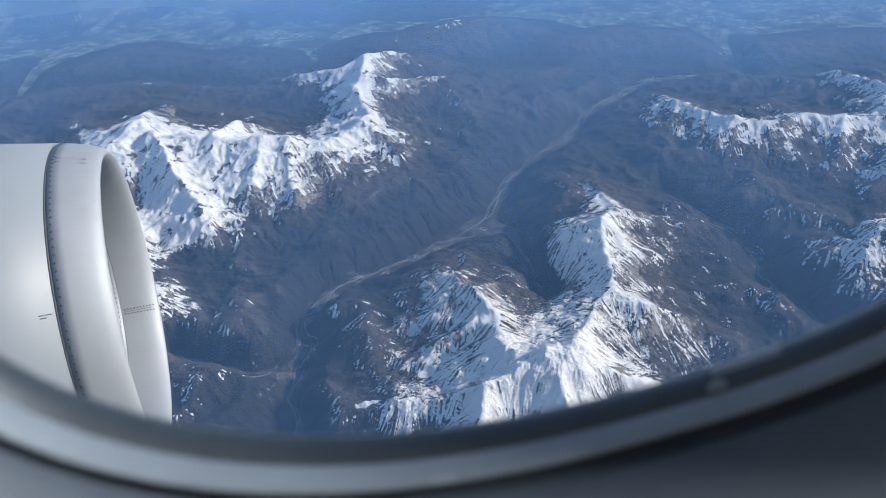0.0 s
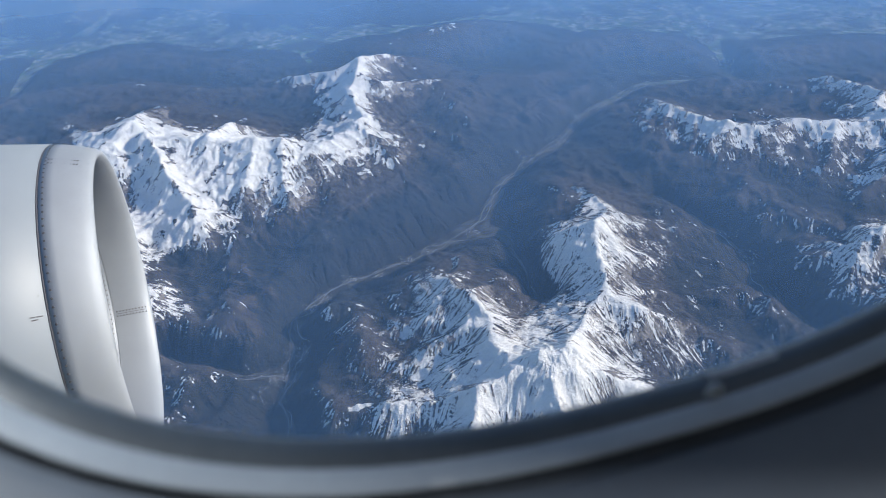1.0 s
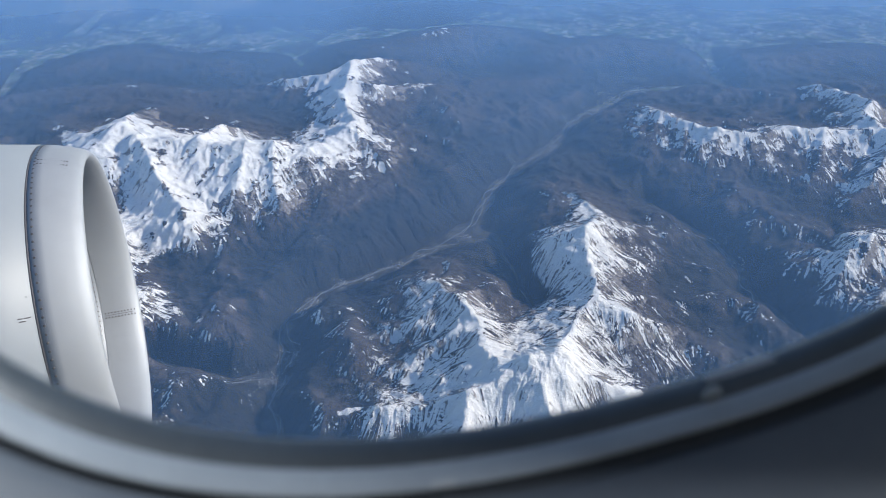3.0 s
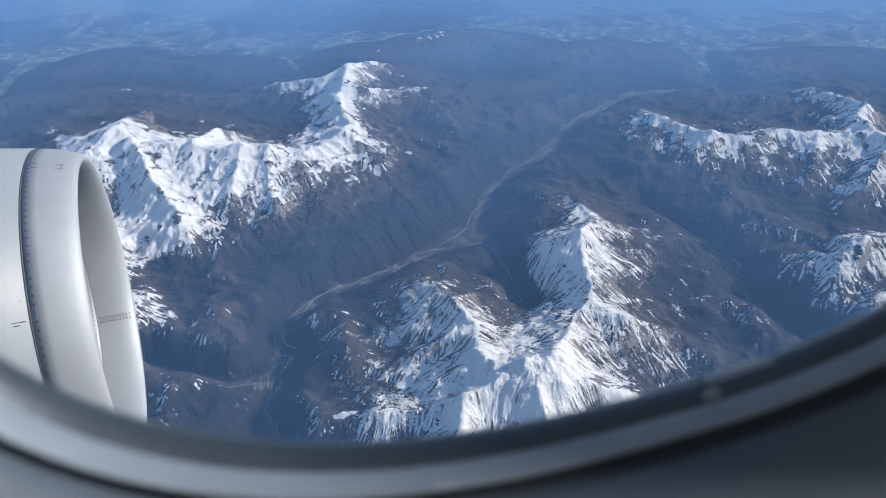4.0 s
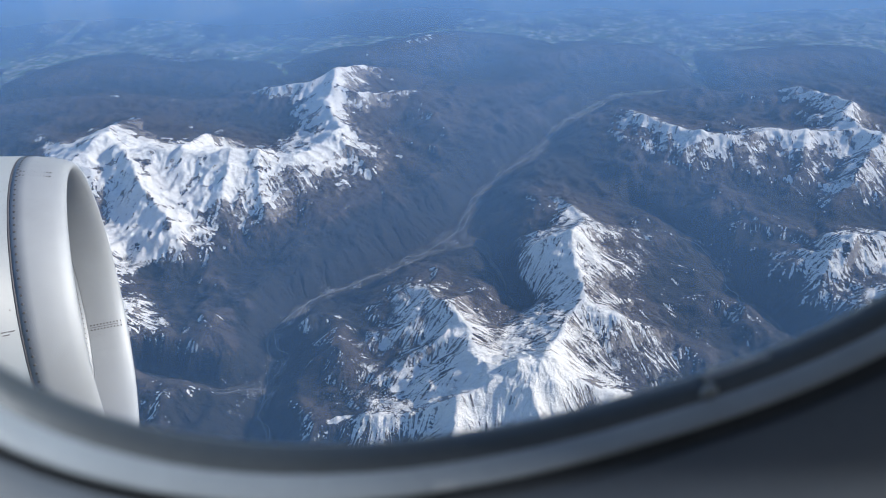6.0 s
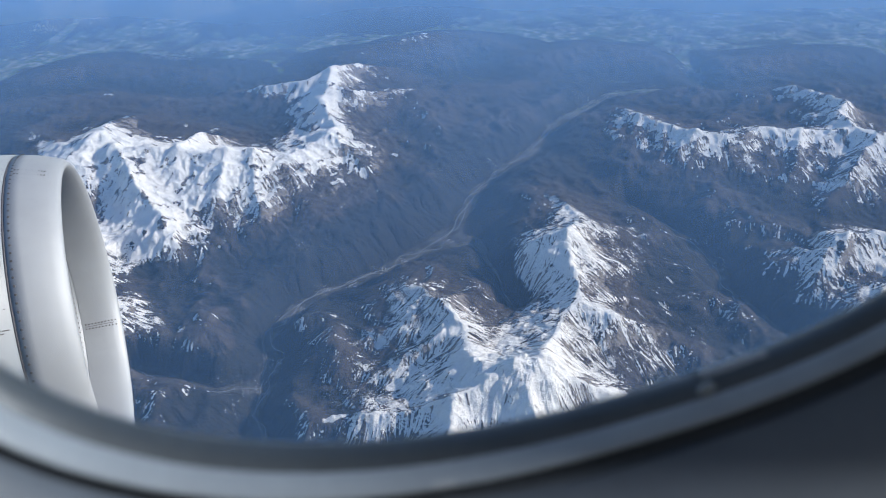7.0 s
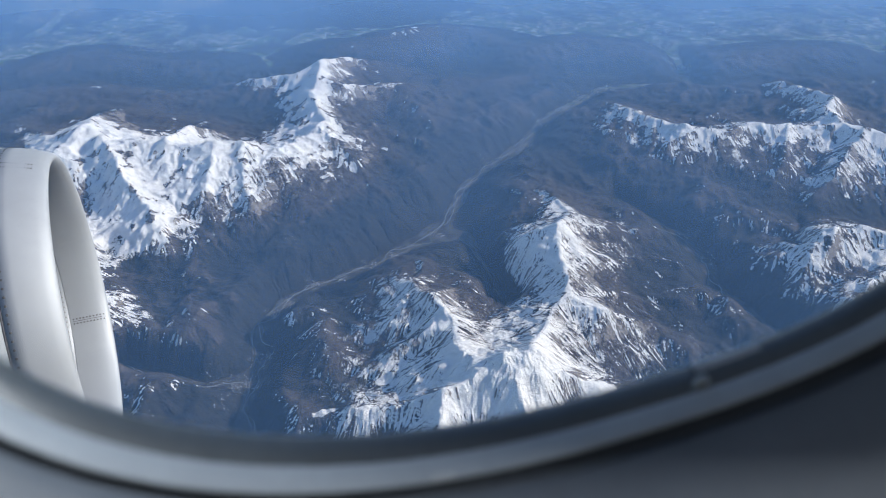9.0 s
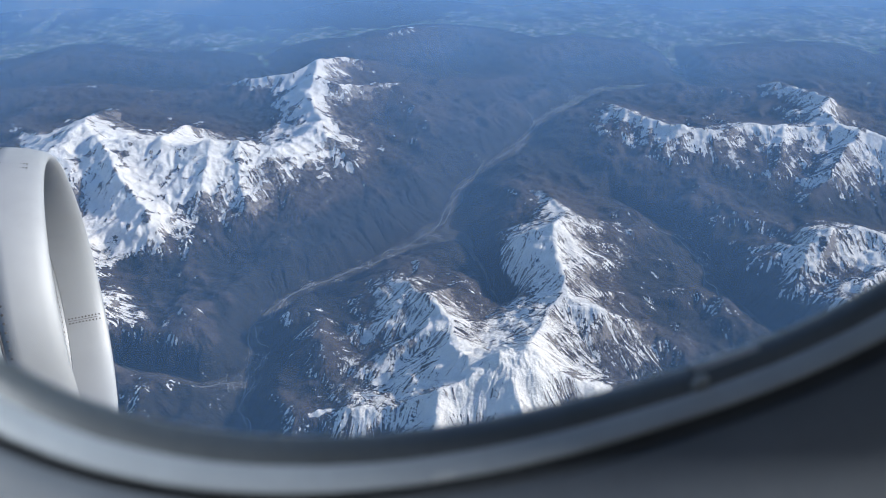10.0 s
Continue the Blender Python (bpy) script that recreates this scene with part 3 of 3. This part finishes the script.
settlement("town_buildings", "pale towns and halls scattered over the hazy plain", [(1679, 2141, 80, 80, 5), (1839, 2076, 120, 80, 5), (2074, 2055, 150, 90, 5), (983, 2315, 40, 10, 4), (2279, 2049, 150, 80, 5), (1928, 2361, 120, 80, 5), (458, 2879, 150, 50, 4), (663, 2957, 150, 50, 4), (1557, 2190, 120, 60, 4)], 31)


# ---- cabin wall and window ----
WINDOW = Matrix.Translation((0, 0, ALTITUDE)) @ pose(0, 0, 0, -6.0, 0, -1.95) @ pose(0, 0, 0, 0, -1.24, 0)
WIN_Y, WIN_X, WIN_Z, HALF_W, HALF_LOW, HALF_HIGH, POWER = 0.12, 0.0823, -0.0323, 0.1423, 0.0893, 0.27, 2.33


def window_ring(out, near, shift=0.0, n=220, first=0.0, turn=360.0):
    """The window's outline, grown by out, moved near metres into the cabin and shift metres forward; or the arc of it from first, in degrees."""
    ring = []
    for k in range(n):
        a = radians(first + turn * k / n)
        c, s = math.cos(a), math.sin(a)
        hx, hz = HALF_W + out, (HALF_HIGH if s > 0 else HALF_LOW) + out
        x, z = math.copysign(abs(c) ** (2 / POWER), c) * hx, math.copysign(abs(s) ** (2 / POWER), s) * hz
        ring.append(WINDOW @ Vector((WIN_X + shift + x, WIN_Y - near, WIN_Z + z)))
    return ring


def wall_ring(x0, x1, z0, z1, near, n=220):
    ring = []
    for k in range(n):
        a = math.tau * k / n
        c, s = math.cos(a), math.sin(a)
        f = 1 / max(abs(c), abs(s))
        ring.append(WINDOW @ Vector(((x0 + x1) / 2 + c * f * (x1 - x0) / 2, WIN_Y - near, (z0 + z1) / 2 + s * f * (z1 - z0) / 2)))
    return ring


window = tagged(new("window_1"), "oval aircraft cabin window with dark rubber seal and grey plastic surround", "window", kind="structure")
part("window_seal", loft([window_ring(*p) for p in ((0.034, -0.012), (0.010, -0.008), (0.001, -0.004), (0.0, -0.0015), (0.0006, 0.0012), (0.0018, 0.0036), (0.0027, 0.0048))]), GASKET, window, "dark grey rubber seal")
part("window_surround", loft([window_ring(*p) for p in ((0.0023, 0.0036), (0.0024, 0.0048), (0.0027, 0.0060), (0.0038, 0.0092), (0.0043, 0.0100), (0.0048, 0.0102), (0.0050, 0.0092))]), BEZEL, window, "grey moulded plastic ring")
part("groove", loft([window_ring(*p) for p in ((0.0049, 0.0097), (0.0050, 0.0050, 0.0005), (0.0060, 0.0052, 0.001), (0.0064, 0.0068, 0.0015), (0.0070, 0.0070, 0.0015), (0.0076, 0.0056, 0.0015), (0.0084, 0.0056, 0.002), (0.0087, 0.0126, 0.002))]), GROOVE, window, "dark rubber-lined joint")
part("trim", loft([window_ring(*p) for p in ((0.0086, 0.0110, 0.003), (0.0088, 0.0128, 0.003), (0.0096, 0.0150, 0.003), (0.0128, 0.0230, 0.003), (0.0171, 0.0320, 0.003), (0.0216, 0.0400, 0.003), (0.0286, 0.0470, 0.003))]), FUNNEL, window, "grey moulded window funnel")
pane = part("pane", loft([window_ring(0.006, -0.0075), window_ring(0.006, -0.0095)], cap_first=True, cap_last=True), GLASS, window, "clear acrylic window pane", smooth=False)
pane.visible_shadow = False
# glare painted on the seal edge, and a highlight on the ring's worn spot
for first, turn, rows, label in ((275.5, 8.0, ((0.0006, -0.0030), (-0.0005, -0.0026), (-0.0006, -0.0012), (0.0002, 0.0)), "pale glare painted along the edge of the seal"),
                                 (250.0, 2.6, ((0.0034, 0.0088), (0.0035, 0.0093), (0.0039, 0.0099), (0.0042, 0.0102)), "pale painted highlight on a worn spot of the plastic ring")):
    part("glare_mark", loft([window_ring(out, near, 0.0, 14, first, turn) for out, near in rows], closed=False), GLARE, window, label)
stud = bmesh.new()
bmesh.ops.create_uvsphere(stud, u_segments=16, v_segments=8, radius=0.0027)
bmesh.ops.transform(stud, matrix=Matrix.Translation(WINDOW @ Vector((0.1007, 0.1170, -0.1227))) @ Matrix.Diagonal((1, 0.5, 1, 1)), verts=stud.verts)
part("stud", stud, BEZEL, window, "small grey plastic stud")

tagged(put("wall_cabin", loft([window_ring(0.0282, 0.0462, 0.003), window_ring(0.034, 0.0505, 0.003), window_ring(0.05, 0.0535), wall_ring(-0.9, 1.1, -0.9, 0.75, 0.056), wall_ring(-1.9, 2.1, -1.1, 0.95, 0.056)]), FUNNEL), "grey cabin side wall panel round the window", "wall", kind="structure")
tagged(put("wall_fuselage", loft([window_ring(0.10, -0.045), window_ring(0.030, -0.012), wall_ring(-2.2, 2.4, -1.2, 1.1, -0.012), wall_ring(-2.2, 2.4, -1.2, 1.1, -0.05), window_ring(0.10, -0.045)]), PAINT, smooth=False), "white painted aircraft skin outside the cabin", "wall", kind="structure")

A = ALTITUDE
for name, dims, mat, label in (
        ("floor", (-2.0, 2.2, -3.0, 0.2, A - 1.14, A - 1.06), CARPET, "dark blue cabin carpet"),
        ("ceiling", (-2.0, 2.2, -3.0, 0.2, A + 0.85, A + 0.93), PANEL, "pale grey cabin ceiling"),
        ("wall_aft", (-2.06, -1.9, -3.0, 0.2, A - 1.14, A + 0.93), PANEL, "grey cabin partition"),
        ("wall_forward", (2.02, 2.18, -3.0, 0.2, A - 1.14, A + 0.93), PANEL, "grey cabin partition"),
        ("wall_far_low", (-2.0, 2.2, -3.06, -3.0, A - 1.14, A - 0.18), PANEL, "grey cabin side wall below far windows"),
        ("wall_far_high", (-2.0, 2.2, -3.06, -3.0, A + 0.16, A + 0.93), PANEL, "grey cabin side wall above far windows")):
    tagged(put(name, box(*dims), mat, smooth=False), label, name.split("_")[0], kind="structure")
for k in range(9):
    tagged(put("wall_far_pier", box(-2.0 + 0.5 * k, -1.75 + 0.5 * k, -3.06, -3.0, A - 0.18, A + 0.16), PANEL, smooth=False), "grey cabin wall pier between far windows", "wall", "piers", "structure")


# ---- rounded roof and belly of the fuselage ----
for name, sign, rim, bulge, label in (("roof", 1, 0.94, 0.50, "white painted rounded fuselage roof"), ("belly", -1, -1.20, 1.25, "white painted rounded fuselage belly")):
    rings = []
    for x in np.linspace(-2.1, 2.25, 30):
        outer = [(x, -1.43 + 1.70 * math.cos(a), A + rim + sign * bulge * math.sin(a)) for a in np.linspace(0, math.pi, 40)]
        inner = [(x, -1.43 + 1.66 * math.cos(a), A + rim + sign * (bulge - 0.04) * math.sin(a)) for a in np.linspace(math.pi, 0, 40)]
        rings.append(outer + inner)
    tagged(put(name, loft(rings, cap_first=True, cap_last=True), PAINT), label, "fuselage", kind="structure")

# ---- fill light added on the unseen bulkhead to brighten the window surround ----
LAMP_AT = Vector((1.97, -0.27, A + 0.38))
fixture = tagged(new("added_fill_light"), "pale added fill light with frosted diffuser on the unseen bulkhead", "wall light")
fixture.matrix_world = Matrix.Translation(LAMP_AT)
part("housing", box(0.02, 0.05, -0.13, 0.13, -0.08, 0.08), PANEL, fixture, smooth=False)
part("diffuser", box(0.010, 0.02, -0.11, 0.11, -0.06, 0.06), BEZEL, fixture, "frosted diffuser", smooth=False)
lamp = new("fill_lamp", bpy.data.lights.new("fill_lamp", "AREA"))
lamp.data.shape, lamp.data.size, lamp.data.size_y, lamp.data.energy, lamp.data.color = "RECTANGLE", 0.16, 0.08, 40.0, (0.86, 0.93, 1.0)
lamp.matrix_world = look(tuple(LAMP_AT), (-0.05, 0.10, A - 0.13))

# ---- engine ----
ENGINE = Matrix.Translation((-0.8576, 4.0319, ALTITUDE - 2.8099)) @ pose(0, 0, 0, 0, 2.11, 1.61)


def turned(profile, n=144):
    return loft([[(x, r * math.cos(math.tau * k / n), r * math.sin(math.tau * k / n)) for k in range(n)] for x, r in profile])


def build_engine():
    engine = tagged(new("jet_engine"), "white jet engine nacelle with bare metal inlet lip", "jet engine")
    engine.matrix_world = ENGINE
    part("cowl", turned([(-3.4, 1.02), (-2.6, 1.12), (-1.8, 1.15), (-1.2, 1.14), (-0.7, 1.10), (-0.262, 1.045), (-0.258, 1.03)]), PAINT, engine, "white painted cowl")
    part("seam", turned([(-0.262, 1.036), (-0.258, 1.041), (-0.250, 1.040), (-0.246, 1.034)]), SEAM, engine, "dark sealant line")
    lip = part("inlet_lip", turned([(-0.250, 1.03), (-0.247, 1.042), (-0.18, 1.032), (-0.11, 1.016), (-0.06, 0.999), (-0.025, 0.983), (-0.006, 0.966), (0, 0.952), (-0.006, 0.938), (-0.028, 0.922), (-0.07, 0.906), (-0.13, 0.896), (-0.20, 0.890), (-0.262, 0.888)]), LIP, engine, "bare satin metal lip")
    part("inlet_liner", turned([(-0.263, 0.893), (-0.267, 0.886), (-0.5, 0.872), (-0.8, 0.862), (-1.15, 0.86)]), LINER, engine, "grey inlet liner")
    part("fan_face", turned([(-1.15, 0.86), (-1.16, 0.5), (-1.10, 0.25), (-0.95, 0.12), (-0.85, 0.01)]), SEAM, engine, "dark fan behind the inlet")
    head = bmesh.new()
    bmesh.ops.create_cone(head, cap_ends=True, segments=8, radius1=0.0068, radius2=0.005, depth=0.002)
    data = bpy.data.meshes.new("rivet")
    head.to_mesh(data)
    head.free()
    data.materials.append(RIVET)

    def rivet(x, r, a, inward=False):
        ob = new("rivet", data)
        ob.parent = lip
        ob.matrix_basis = pose(x, r * math.cos(a), r * math.sin(a), 0, 0, 0) @ Matrix.Rotation(a - math.pi / 2 + (math.pi if inward else 0), 4, "X")
    for k in range(150):
        a = math.tau * (k + 0.5) / 150
        rivet(-0.228, 1.0405, a)
        rivet(-0.285, 0.8848, a, True)
    return engine, rivet


engine, rivet = build_engine()

# rows of rivets beside the seams of the lip, and stencilled marks on the cowl
for k in range(10):
    f = k / 9
    for a in (318.9, 321.1):
        rivet(-0.04 - 0.20 * f, np.interp(0.04 + 0.20 * f, (0.028, 0.07, 0.13, 0.20, 0.262), (0.922, 0.906, 0.896, 0.890, 0.888)) - 0.0008, radians(a), True)
    for a in (88.6, 91.4):
        rivet(-0.075 - 0.14 * f, 1.006 + 0.032 * f, radians(a))
for a in (134.0, 206.0, 320.0):
    strip = [[(x, (r + lift) * math.cos(radians(a + w)), (r + lift) * math.sin(radians(a + w))) for w in (-0.12, 0.12)] for x, r, lift in ((-0.245, 0.890, -0.004), (-0.13, 0.896, -0.003), (-0.05, 0.912, -0.003))]
    part("seam", loft(strip, closed=False), SEAM, engine, "thin lip seam")
for x0, x1, a in ((-0.335, -0.312, 144.6), (-0.306, -0.276, 144.6), (-0.330, -0.300, 145.4), (-0.285, -0.280, 139.0)):
    strip = [[(x, (1.0545 - (x + 0.335) * 0.11) * math.cos(radians(a + w)), (1.0545 - (x + 0.335) * 0.11) * math.sin(radians(a + w))) for w in (-0.14, 0.14)] for x in (x0, x1)]
    part("marking", loft(strip, closed=False), SEAM, engine, "small dark stencil bar")

# pylon over the nacelle and the wing that carries it
part("pylon", loft([[(x, y, z) for y, z in ((-w, 0.9), (w, 0.9), (w, top), (-w, top))] for x, w, top in ((-2.2, 0.02, 1.14), (-2.6, 0.14, 1.26), (-3.2, 0.18, 1.40), (-4.4, 0.18, 1.62))], cap_first=True, cap_last=True), PAINT, engine, "white painted pylon")


def wing_section(y, nose, chord, thick, z):
    """A rounded nose, flat sides and a thin trailing edge, at y metres out."""
    outline = ((0, 0), (0.02, 0.3), (0.08, 0.42), (0.3, 0.5), (0.7, 0.28), (1, 0.02), (1, -0.02), (0.7, -0.22), (0.3, -0.45), (0.08, -0.38), (0.02, -0.26))
    return [(nose - chord * u, y, A + z + thick * v) for u, v in outline]


tagged(put("wing", loft([wing_section(-0.6, -2.0, 7.5, 0.62, -1.75), wing_section(0.6, -2.4, 6.6, 0.6, -1.70), wing_section(2.5, -3.6, 5.0, 0.5, -1.52), wing_section(4.2, -4.6, 4.2, 0.42, -1.36), wing_section(9.0, -7.3, 2.8, 0.28, -1.0)], cap_first=True, cap_last=True), PAINT), "white painted wing that carries the jet engine", "wing", kind="structure")
